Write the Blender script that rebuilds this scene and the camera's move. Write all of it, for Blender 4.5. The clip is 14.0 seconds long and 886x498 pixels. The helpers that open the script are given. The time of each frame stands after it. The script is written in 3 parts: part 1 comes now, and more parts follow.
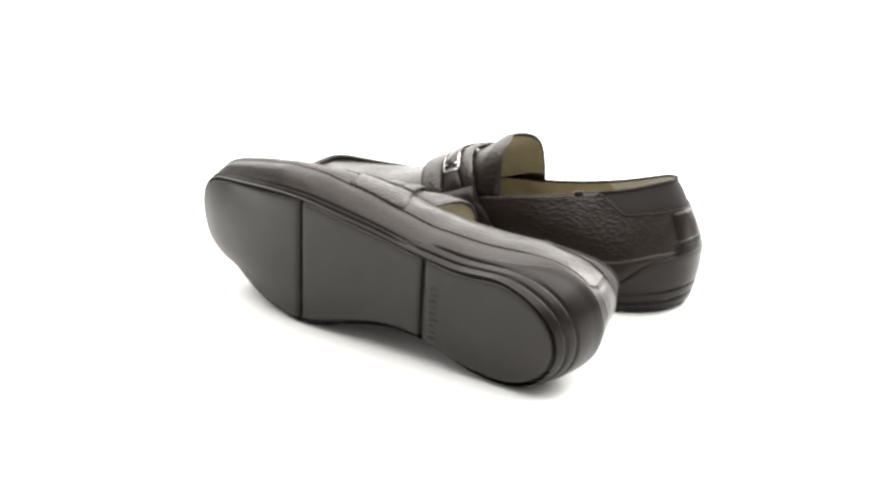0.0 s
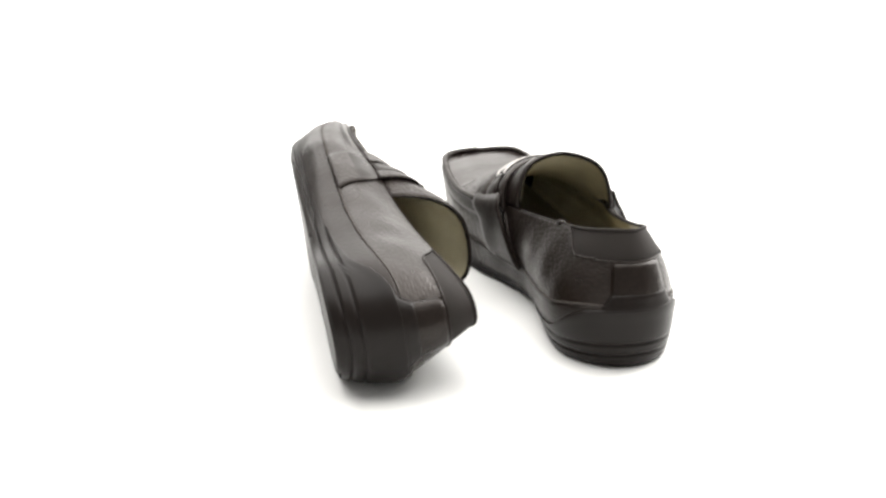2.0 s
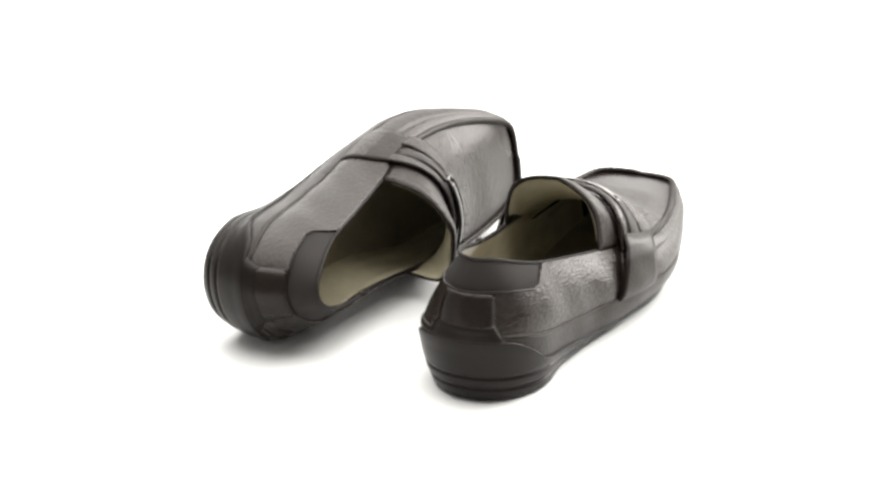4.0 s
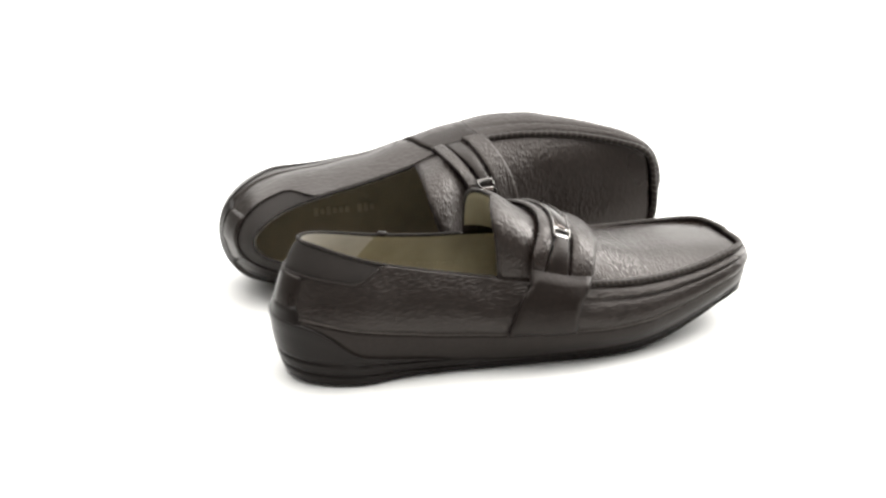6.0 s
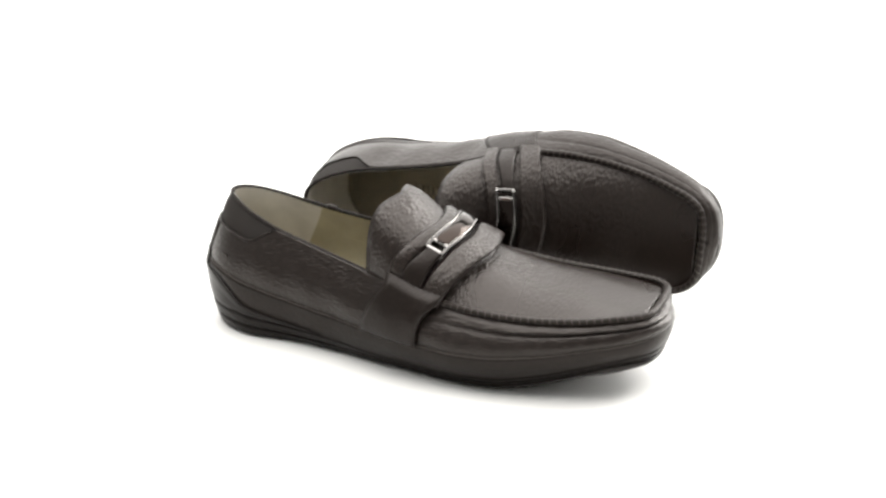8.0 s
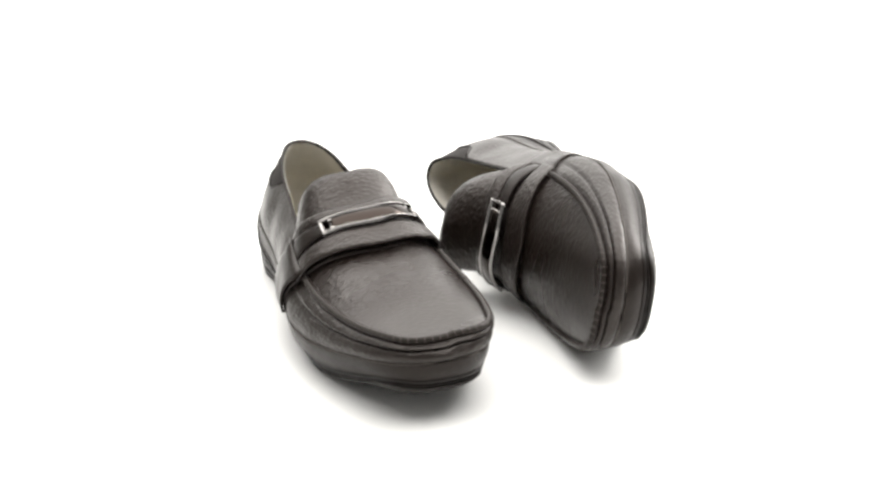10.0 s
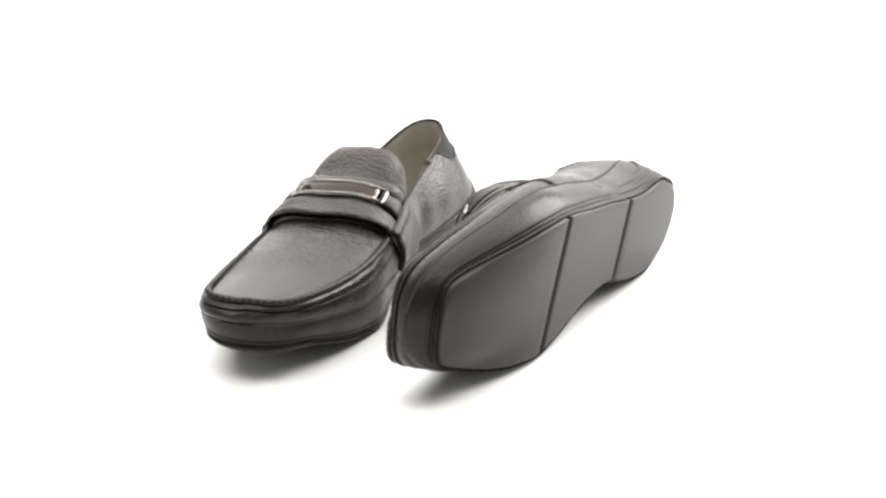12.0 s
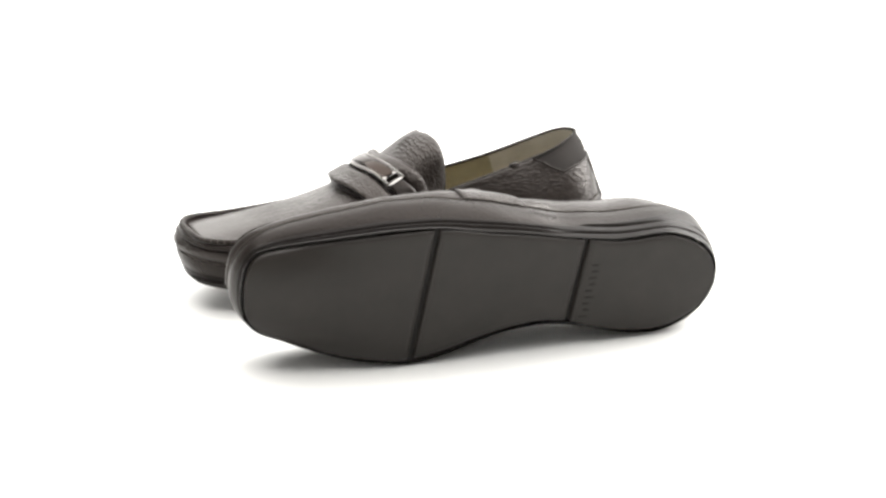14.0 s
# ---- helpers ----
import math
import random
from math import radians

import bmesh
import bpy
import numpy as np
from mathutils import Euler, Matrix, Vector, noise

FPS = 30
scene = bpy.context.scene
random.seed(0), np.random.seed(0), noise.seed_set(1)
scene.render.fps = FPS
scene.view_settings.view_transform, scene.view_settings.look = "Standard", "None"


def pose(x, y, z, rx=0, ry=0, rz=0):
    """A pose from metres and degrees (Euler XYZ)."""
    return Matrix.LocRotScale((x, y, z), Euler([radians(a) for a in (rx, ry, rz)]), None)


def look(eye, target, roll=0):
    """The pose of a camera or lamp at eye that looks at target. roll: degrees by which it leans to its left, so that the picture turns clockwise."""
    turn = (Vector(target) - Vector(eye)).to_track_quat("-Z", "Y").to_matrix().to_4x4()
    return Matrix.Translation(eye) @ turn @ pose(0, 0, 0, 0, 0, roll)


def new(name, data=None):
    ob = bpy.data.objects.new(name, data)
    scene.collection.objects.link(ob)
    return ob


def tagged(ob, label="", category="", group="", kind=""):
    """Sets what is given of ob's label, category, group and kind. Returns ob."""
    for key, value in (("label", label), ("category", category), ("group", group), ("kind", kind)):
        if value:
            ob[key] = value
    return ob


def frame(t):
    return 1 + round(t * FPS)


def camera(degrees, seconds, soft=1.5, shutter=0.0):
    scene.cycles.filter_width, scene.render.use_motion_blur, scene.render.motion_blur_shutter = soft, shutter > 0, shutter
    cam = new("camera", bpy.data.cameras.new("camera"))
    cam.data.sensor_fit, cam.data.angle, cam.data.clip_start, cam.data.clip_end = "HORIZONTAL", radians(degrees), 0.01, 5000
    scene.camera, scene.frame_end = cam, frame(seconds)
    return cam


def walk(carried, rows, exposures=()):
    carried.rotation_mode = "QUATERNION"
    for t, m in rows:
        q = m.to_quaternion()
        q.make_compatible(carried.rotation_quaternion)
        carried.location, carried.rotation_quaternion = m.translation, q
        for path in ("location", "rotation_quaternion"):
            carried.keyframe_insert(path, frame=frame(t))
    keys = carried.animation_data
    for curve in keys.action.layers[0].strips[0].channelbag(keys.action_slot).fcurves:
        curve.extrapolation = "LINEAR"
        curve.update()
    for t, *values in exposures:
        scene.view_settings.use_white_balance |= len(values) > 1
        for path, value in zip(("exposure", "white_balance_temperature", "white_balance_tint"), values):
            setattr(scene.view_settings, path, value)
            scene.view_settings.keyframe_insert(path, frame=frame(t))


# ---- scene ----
# A pair of loafers turns on a white table before a still camera.
cam = camera(31.07, 14.0, soft=2.8)
EYE = Vector((0.0, -0.936, 0.3871))
AIM = EYE + Vector((math.sin(radians(-0.506)) * math.cos(radians(20.585)), math.cos(radians(-0.506)) * math.cos(radians(20.585)), -math.sin(radians(20.585))))
walk(cam, [(0.0, look(EYE, AIM, -0.501)), (14.0, look(EYE, AIM, -0.501))],
     exposures=[(0.0, 0.42), (0.5, 0.06), (1.2, 0.02), (2.2, 0.0), (10.0, 0.0), (12.5, 0.06), (14.0, 0.06)])

# ---- light: a white studio with a broad softbox overhead ----
world = bpy.data.worlds.new("studio")
world.use_nodes = True
world.node_tree.nodes["Background"].inputs[0].default_value = (1.0, 0.985, 0.96, 1)
world.node_tree.nodes["Background"].inputs[1].default_value = 0.50
scene.world = world


def softbox(name, eye, target, w, h, watts, colour=(1, 0.98, 0.95)):
    data = bpy.data.lights.new(name, "AREA")
    data.shape, data.size, data.size_y, data.energy, data.color = "RECTANGLE", w, h, watts, colour
    ob = new(name, data)
    ob.matrix_world = look(eye, target)
    return ob


softbox("softbox_top", (0.05, 0.3, 1.5), (0, 0, 0), 3.0, 2.4, 106)
softbox("softbox_right", (1.5, 0.9, 0.9), (0, 0, 0.05), 1.1, 1.3, 54)
softbox("softbox_back", (0.1, 2.3, 0.85), (0, 0, 0.1), 3.0, 1.2, 32)


# ---- materials ----
def material(name, colour, rough, metal=0.0, spec=0.5):
    m = bpy.data.materials.new(name)
    m.use_nodes = True
    nt = m.node_tree
    b = nt.nodes["Principled BSDF"]
    b.inputs["Base Color"].default_value = (*colour, 1)
    b.inputs["Roughness"].default_value = rough
    b.inputs["Metallic"].default_value = metal
    b.inputs["Specular IOR Level"].default_value = spec
    return m, nt, b


def link(nt, a, b):
    nt.links.new(a, b)


def tex_coords(nt, stretch=(1, 1, 1)):
    tc = nt.nodes.new("ShaderNodeTexCoord")
    mp = nt.nodes.new("ShaderNodeMapping")
    mp.inputs["Scale"].default_value = stretch
    link(nt, tc.outputs["Object"], mp.inputs["Vector"])
    return mp.outputs["Vector"]


def noise_tex(nt, vec, scale, detail=4, rough=0.55, distort=0.0):
    n = nt.nodes.new("ShaderNodeTexNoise")
    n.inputs["Scale"].default_value, n.inputs["Detail"].default_value = scale, detail
    n.inputs["Roughness"].default_value, n.inputs["Distortion"].default_value = rough, distort
    link(nt, vec, n.inputs["Vector"])
    return n.outputs["Fac"]


def ramp(nt, fac, stops):
    r = nt.nodes.new("ShaderNodeValToRGB")
    r.color_ramp.elements[0].position, r.color_ramp.elements[0].color = stops[0][0], (*stops[0][1], 1)
    r.color_ramp.elements[1].position, r.color_ramp.elements[1].color = stops[-1][0], (*stops[-1][1], 1)
    for p, c in stops[1:-1]:
        e = r.color_ramp.elements.new(p)
        e.color = (*c, 1)
    link(nt, fac, r.inputs["Fac"])
    return r.outputs["Color"]


def bump(nt, b, height, strength, dist, below=None):
    n = nt.nodes.new("ShaderNodeBump")
    n.inputs["Strength"].default_value, n.inputs["Distance"].default_value = strength, dist
    link(nt, height, n.inputs["Height"])
    if below:
        link(nt, below, n.inputs["Normal"])
    link(nt, n.outputs["Normal"], b.inputs["Normal"])
    return n.outputs["Normal"]


def maths(nt, op, a, v):
    n = nt.nodes.new("ShaderNodeMath")
    n.operation = op
    link(nt, a, n.inputs[0])
    if isinstance(v, float):
        n.inputs[1].default_value = v
    else:
        link(nt, v, n.inputs[1])
    return n.outputs[0]


def leather(name, colour, rough, stretch, cell, depth, seed=0.0, gloss=0.3, worn=False):
    """Dark leather: fine crinkled creases with their shade painted into the colour, pores and patchy wear."""
    m, nt, b = material(name, colour, rough, spec=gloss)
    b.inputs["Specular Tint"].default_value = (1.0, 0.93, 0.89, 1)
    vec = tex_coords(nt, stretch)
    warp = nt.nodes.new("ShaderNodeTexNoise")
    warp.inputs["Scale"].default_value, warp.inputs["Detail"].default_value = cell * 0.4, 4
    link(nt, vec, warp.inputs["Vector"])
    mix = nt.nodes.new("ShaderNodeVectorMath")
    mix.operation = "MULTIPLY_ADD"
    mix.inputs[1].default_value = (0.9 / cell,) * 3
    link(nt, warp.outputs["Color"], mix.inputs[0])
    link(nt, vec, mix.inputs[2])
    vor = nt.nodes.new("ShaderNodeTexVoronoi")
    vor.feature = "SMOOTH_F1"
    vor.inputs["Scale"].default_value, vor.inputs["Smoothness"].default_value = cell, 0.35
    link(nt, mix.outputs[0], vor.inputs["Vector"])
    pebble = nt.nodes.new("ShaderNodeMapRange")
    pebble.interpolation_type = "SMOOTHSTEP"
    pebble.inputs["From Min"].default_value, pebble.inputs["From Max"].default_value = 0.15, 0.75
    pebble.inputs["To Min"].default_value, pebble.inputs["To Max"].default_value = 1.0, 0.0
    link(nt, vor.outputs["Distance"], pebble.inputs["Value"])
    folds = noise_tex(nt, mix.outputs[0], cell * 0.45, 1, 0.4)
    area = noise_tex(nt, vec, 24 + seed, 2)
    patch = nt.nodes.new("ShaderNodeMapRange")
    patch.inputs["From Min"].default_value, patch.inputs["From Max"].default_value = 0.32, 0.62
    patch.inputs["To Min"].default_value, patch.inputs["To Max"].default_value = 0.6, 1.0
    link(nt, area, patch.inputs["Value"])
    h = maths(nt, "ADD", maths(nt, "MULTIPLY", pebble.outputs["Result"], 0.6), maths(nt, "MULTIPLY", folds, 0.6))
    grain = maths(nt, "MULTIPLY", h, patch.outputs["Result"])
    if worn:
        # the grain is pressed flat towards the toe
        flat = nt.nodes.new("ShaderNodeMapRange")
        flat.inputs["From Min"].default_value, flat.inputs["From Max"].default_value = 0.195, 0.245
        flat.inputs["To Min"].default_value, flat.inputs["To Max"].default_value = 1.0, 0.22
        place = nt.nodes.new("ShaderNodeSeparateXYZ")
        link(nt, tex_coords(nt), place.inputs[0])
        link(nt, place.outputs[0], flat.inputs["Value"])
        grain = maths(nt, "MULTIPLY", grain, flat.outputs["Result"])
    bump(nt, b, grain, depth, 0.0010)
    # crease shade in the base colour: low grain darker, pebble tops lighter
    c = Vector(colour)
    link(nt, ramp(nt, h, [(0.2, c * 0.78), (0.7, c), (1.1, c * 1.15)]), b.inputs["Base Color"])
    rg = nt.nodes.new("ShaderNodeMapRange")
    rg.inputs["From Min"].default_value, rg.inputs["From Max"].default_value = 0.3, 0.7
    rg.inputs["To Min"].default_value, rg.inputs["To Max"].default_value = rough - 0.06, rough + 0.1
    link(nt, area, rg.inputs["Value"])
    link(nt, rg.outputs["Result"], b.inputs["Roughness"])
    return m


def rubber(name, colour, rough, grain=1500, depth=0.15, gloss=0.42):
    m, nt, b = material(name, colour, rough, spec=gloss)
    vec = tex_coords(nt)
    c = Vector(colour)
    wear = noise_tex(nt, vec, 35, 6, 0.65)
    link(nt, ramp(nt, wear, [(0.3, c * 0.85), (0.5, c), (0.72, c * 1.18)]), b.inputs["Base Color"])
    bump(nt, b, noise_tex(nt, vec, grain, 3), depth, 0.0004)
    return m


def cloth(name, colour, rough, weave):
    m, nt, b = material(name, colour, rough, spec=0.25)
    vec = tex_coords(nt)
    c = Vector(colour)
    link(nt, ramp(nt, noise_tex(nt, vec, 45, 5), [(0.3, c * 0.85), (0.55, c), (0.75, c * 1.1)]), b.inputs["Base Color"])
    bump(nt, b, noise_tex(nt, vec, weave, 2), 0.3, 0.0004)
    return m


LEATHER = leather("pebbled_leather", (0.0098, 0.0064, 0.0050), 0.31, (1.2, 0.55, 0.8), 540, 0.52, gloss=0.38, worn=True)
LEATHER_WALL = leather("creased_leather", (0.0084, 0.0055, 0.0043), 0.33, (0.42, 0.42, 1.15), 640, 0.36, 3.0, gloss=0.36)
LEATHER_SMOOTH = leather("smooth_leather", (0.0078, 0.0052, 0.0041), 0.31, (1, 1, 1), 480, 0.14, 5.0, gloss=0.22)
RUBBER = rubber("sidewall_rubber", (0.0073, 0.0052, 0.0043), 0.33, gloss=0.155)
TREAD = rubber("tread_rubber", (0.0150, 0.0126, 0.0108), 0.42, 1100, 0.25, 0.23)
# for the sole base: darker than the tread, with the grooves' shade painted in
GROOVE_SHADE = rubber("groove_shade_rubber", (0.012, 0.011, 0.010), 0.8)
COLLAR = cloth("collar_fabric", (0.013, 0.010, 0.0085), 0.75, 1800)
LINING = cloth("beige_lining", (0.39, 0.355, 0.25), 0.7, 900)
LINING_GREY = cloth("grey_lining", (0.60, 0.575, 0.515), 0.75, 900)
INSOLE = cloth("insole_leather", (0.20, 0.168, 0.115), 0.6, 700)
PRINT = cloth("insole_print", (0.30, 0.26, 0.19), 0.6, 700)
THREAD = cloth("dark_thread", (0.045, 0.038, 0.033), 0.6, 2500)
THREAD_PALE = cloth("pale_thread", (0.40, 0.36, 0.25), 0.6, 2500)
DARK_METAL = material("dark_polished_metal", (0.030, 0.024, 0.021), 0.05, 1.0)[0]
CHROME = material("polished_chrome", (0.28, 0.268, 0.26), 0.09, 1.0)[0]
WHITE, wnt, wb = material("matte_white", (0.88, 0.88, 0.865), 0.6)
link(wnt, ramp(wnt, noise_tex(wnt, tex_coords(wnt), 3, 4), [(0.3, (0.73, 0.73, 0.712)), (0.7, (0.75, 0.75, 0.738))]), wb.inputs["Base Color"])


# ---- the white sweep ----
def backdrop():
    bm = bmesh.new()
    profile = [(0.0, 0.0), (0.6, 0.0), (1.5, 0.0), (2.6, 0.0), (3.0, 0.03), (3.35, 0.15), (3.6, 0.4), (3.72, 0.8), (3.75, 2.6)]
    seg, rings = 72, []

    def rise(a):
        """The sweep curves up behind the shoes only."""
        u = min(max((math.sin(a) + 0.1) / 0.5, 0.0), 1.0)
        return u * u * (3 - 2 * u)

    for r, z in profile[1:]:
        rings.append([bm.verts.new((r * math.cos(2 * math.pi * i / seg), r * math.sin(2 * math.pi * i / seg), z * rise(2 * math.pi * i / seg))) for i in range(seg)])
    bm.faces.new(rings[0])
    bm.faces.ensure_lookup_table()
    for a, b in zip(rings, rings[1:]):
        for i in range(seg):
            bm.faces.new((a[i], a[(i + 1) % seg], b[(i + 1) % seg], b[i]))
    bmesh.ops.recalc_face_normals(bm, faces=bm.faces)
    bm.faces.ensure_lookup_table()
    if bm.faces[0].normal.z < 0:
        bmesh.ops.reverse_faces(bm, faces=bm.faces)
    me = bpy.data.meshes.new("floor")
    bm.to_mesh(me)
    bm.free()
    me.materials.append(WHITE)
    for p in me.polygons:
        p.use_smooth = True
    return tagged(new("floor", me), "seamless matte white studio floor curving up behind", "floor", kind="structure")


backdrop()


# ---- curves of the shoe; x runs heel to toe, y to the outer side, z up ----
def curve(*knots):
    """A smooth function through knots (x, value)."""
    xs, ys = np.array([k[0] for k in knots], float), np.array([k[1] for k in knots], float)
    d = np.diff(ys) / np.diff(xs)
    m = np.concatenate([[d[0]], (d[:-1] + d[1:]) / 2, [d[-1]]])

    def f(x):
        x = min(max(x, xs[0]), xs[-1])
        i = min(int(np.searchsorted(xs, x, "right")) - 1, len(xs) - 2)
        i = max(i, 0)
        h = xs[i + 1] - xs[i]
        u = (x - xs[i]) / h
        return float((2 * u**3 - 3 * u**2 + 1) * ys[i] + (u**3 - 2 * u**2 + u) * h * m[i] + (3 * u**2 - 2 * u**3) * ys[i + 1] + (u**3 - u**2) * h * m[i + 1])

    return f


def lerp(a, b, u):
    return a + (b - a) * u


def smooth(a, b, x):
    u = min(max((x - a) / (b - a), 0.0), 1.0)
    return u * u * (3 - 2 * u)


RIM = 0.0012  # width of the rim round the tread pads
N = 76  # steps from heel to toe on each side


def outline(x0, x1, width, r0, n0, r1, n1, mid):
    """One side of a footprint from heel to toe: N + 1 points (x, y), evenly spaced. mid(x): the line on which the two ends meet."""
    xs = np.concatenate([x0 + r0 * (1 - np.cos(np.linspace(0, math.pi / 2, 120)) ** (2 / n0)), np.linspace(x0 + r0, x1 - r1, 160)[1:-1], x1 - r1 + r1 * np.sin(np.linspace(0, math.pi / 2, 120)) ** (2 / n1)])
    xs = np.sort(xs)
    pts = []
    for x in xs:
        e = 1.0
        if x < x0 + r0:
            e = max(0.0, 1 - min(1.0, (x0 + r0 - x) / r0) ** n0) ** (1 / n0)
        elif x > x1 - r1:
            e = max(0.0, 1 - min(1.0, (x - x1 + r1) / r1) ** n1) ** (1 / n1)
        pts.append((x, lerp(mid(x), width(x), e)))
    pts = np.array(pts)
    s = np.concatenate([[0], np.cumsum(np.linalg.norm(np.diff(pts, axis=0), axis=1))])
    u = np.linspace(0, s[-1], N + 1)
    return np.stack([np.interp(u, s, pts[:, 0]), np.interp(u, s, pts[:, 1])], 1)


MID = curve((-0.02, 0.0), (0.05, 0.0), (0.12, 0.007), (0.18, 0.009), (0.24, 0.008), (0.29, 0.006))
# tread, widest outline, topline and apron seam: outer side, inner side
TREAD_OUT = curve((-0.0065, 0.029), (0.0135, 0.0300), (0.0285, 0.0312), (0.0565, 0.0300), (0.0775, 0.0325), (0.0935, 0.0350), (0.1095, 0.0382), (0.1395, 0.0430), (0.1675, 0.0478), (0.1935, 0.0480), (0.2235, 0.0432), (0.2535, 0.0362), (0.275, 0.0300))
TREAD_IN = curve((-0.0065, -0.029), (0.0285, -0.0313), (0.0485, -0.0295), (0.0635, -0.0258), (0.0835, -0.0190), (0.1005, -0.0176), (0.1215, -0.0200), (0.1425, -0.0255), (0.1595, -0.0310), (0.1805, -0.0347), (0.1955, -0.0335), (0.2185, -0.0305), (0.2435, -0.0240), (0.2635, -0.0165), (0.275, -0.0125))
WIDE_OUT = curve((0.0, 0.0338), (0.03, 0.0348), (0.06, 0.0368), (0.09, 0.0419), (0.1255, 0.0506), (0.158, 0.0577), (0.19, 0.0582), (0.225, 0.0515), (0.255, 0.0428), (0.284, 0.0337))
WIDE_IN = curve((0.0, -0.0388), (0.03, -0.0390), (0.06, -0.0345), (0.09, -0.0285), (0.12, -0.0285), (0.15, -0.0330), (0.185, -0.0372), (0.22, -0.0345), (0.25, -0.0285), (0.284, -0.021))
TOP_OUT = curve((0, 0.02), (0.02, 0.0215), (0.042, 0.0235), (0.087, 0.0305), (0.11, 0.036), (0.125, 0.041), (0.16, 0.0465), (0.2, 0.0455), (0.235, 0.04), (0.265, 0.0318))
TOP_IN = curve((0, -0.019), (0.02, -0.0205), (0.042, -0.0205), (0.087, -0.0245), (0.11, -0.0275), (0.125, -0.0295), (0.16, -0.0345), (0.2, -0.035), (0.235, -0.0305), (0.265, -0.0225))
TOP_Z_OUT = curve((-0.005, 0.0803), (0.006, 0.0783), (0.02, 0.0733), (0.042, 0.0663), (0.087, 0.0563), (0.11, 0.0523), (0.125, 0.0503), (0.16, 0.0450), (0.2, 0.0418), (0.235, 0.0430), (0.265, 0.0468))
TOP_Z_IN = curve((-0.005, 0.0803), (0.006, 0.0788), (0.02, 0.0753), (0.042, 0.0703), (0.087, 0.0623), (0.11, 0.0593), (0.125, 0.0573), (0.16, 0.0503), (0.2, 0.0458), (0.235, 0.0462), (0.265, 0.0478))
BAND_Z = curve((-0.014, 0.0388), (0, 0.0375), (0.023, 0.0320), (0.055, 0.0262), (0.087, 0.0225), (0.119, 0.0210), (0.152, 0.0205), (0.182, 0.0208), (0.214, 0.0242), (0.247, 0.0305), (0.284, 0.0370))
SPRING = curve((-0.02, 0.003), (-0.008, 0.0008), (0.01, 0.0), (0.1, 0.0), (0.1735, 0.0), (0.2085, 0.0016), (0.2385, 0.0060), (0.2585, 0.0115), (0.2735, 0.0185), (0.2835, 0.0235))


def underside(x, y):
    """The height of the sole's underside: it curls up towards the toe and, there, towards its edges."""
    return SPRING(x) + smooth(0.1785, 0.2655, x) * 0.0085 * min(1.0, abs(y - MID(x)) / 0.030) ** 2.8


BULGE = curve((0.0, 0.0), (0.1, 0.22), (0.25, 0.48), (0.45, 0.74), (0.7, 0.93), (1.0, 1.0))
CUP = curve((-0.02, 1.0), (0.0, 0.95), (0.012, 0.80), (0.022, 0.60), (0.04, 0.52), (0.07, 0.44), (0.095, 0.34), (0.13, 0.30), (0.2, 0.32), (0.29, 0.36))
CROWN = curve((0.09, 0.0945), (0.104, 0.0938), (0.118, 0.09), (0.135, 0.08), (0.15, 0.072), (0.17, 0.064), (0.2, 0.0560), (0.23, 0.0522), (0.255, 0.0497), (0.273, 0.0485))


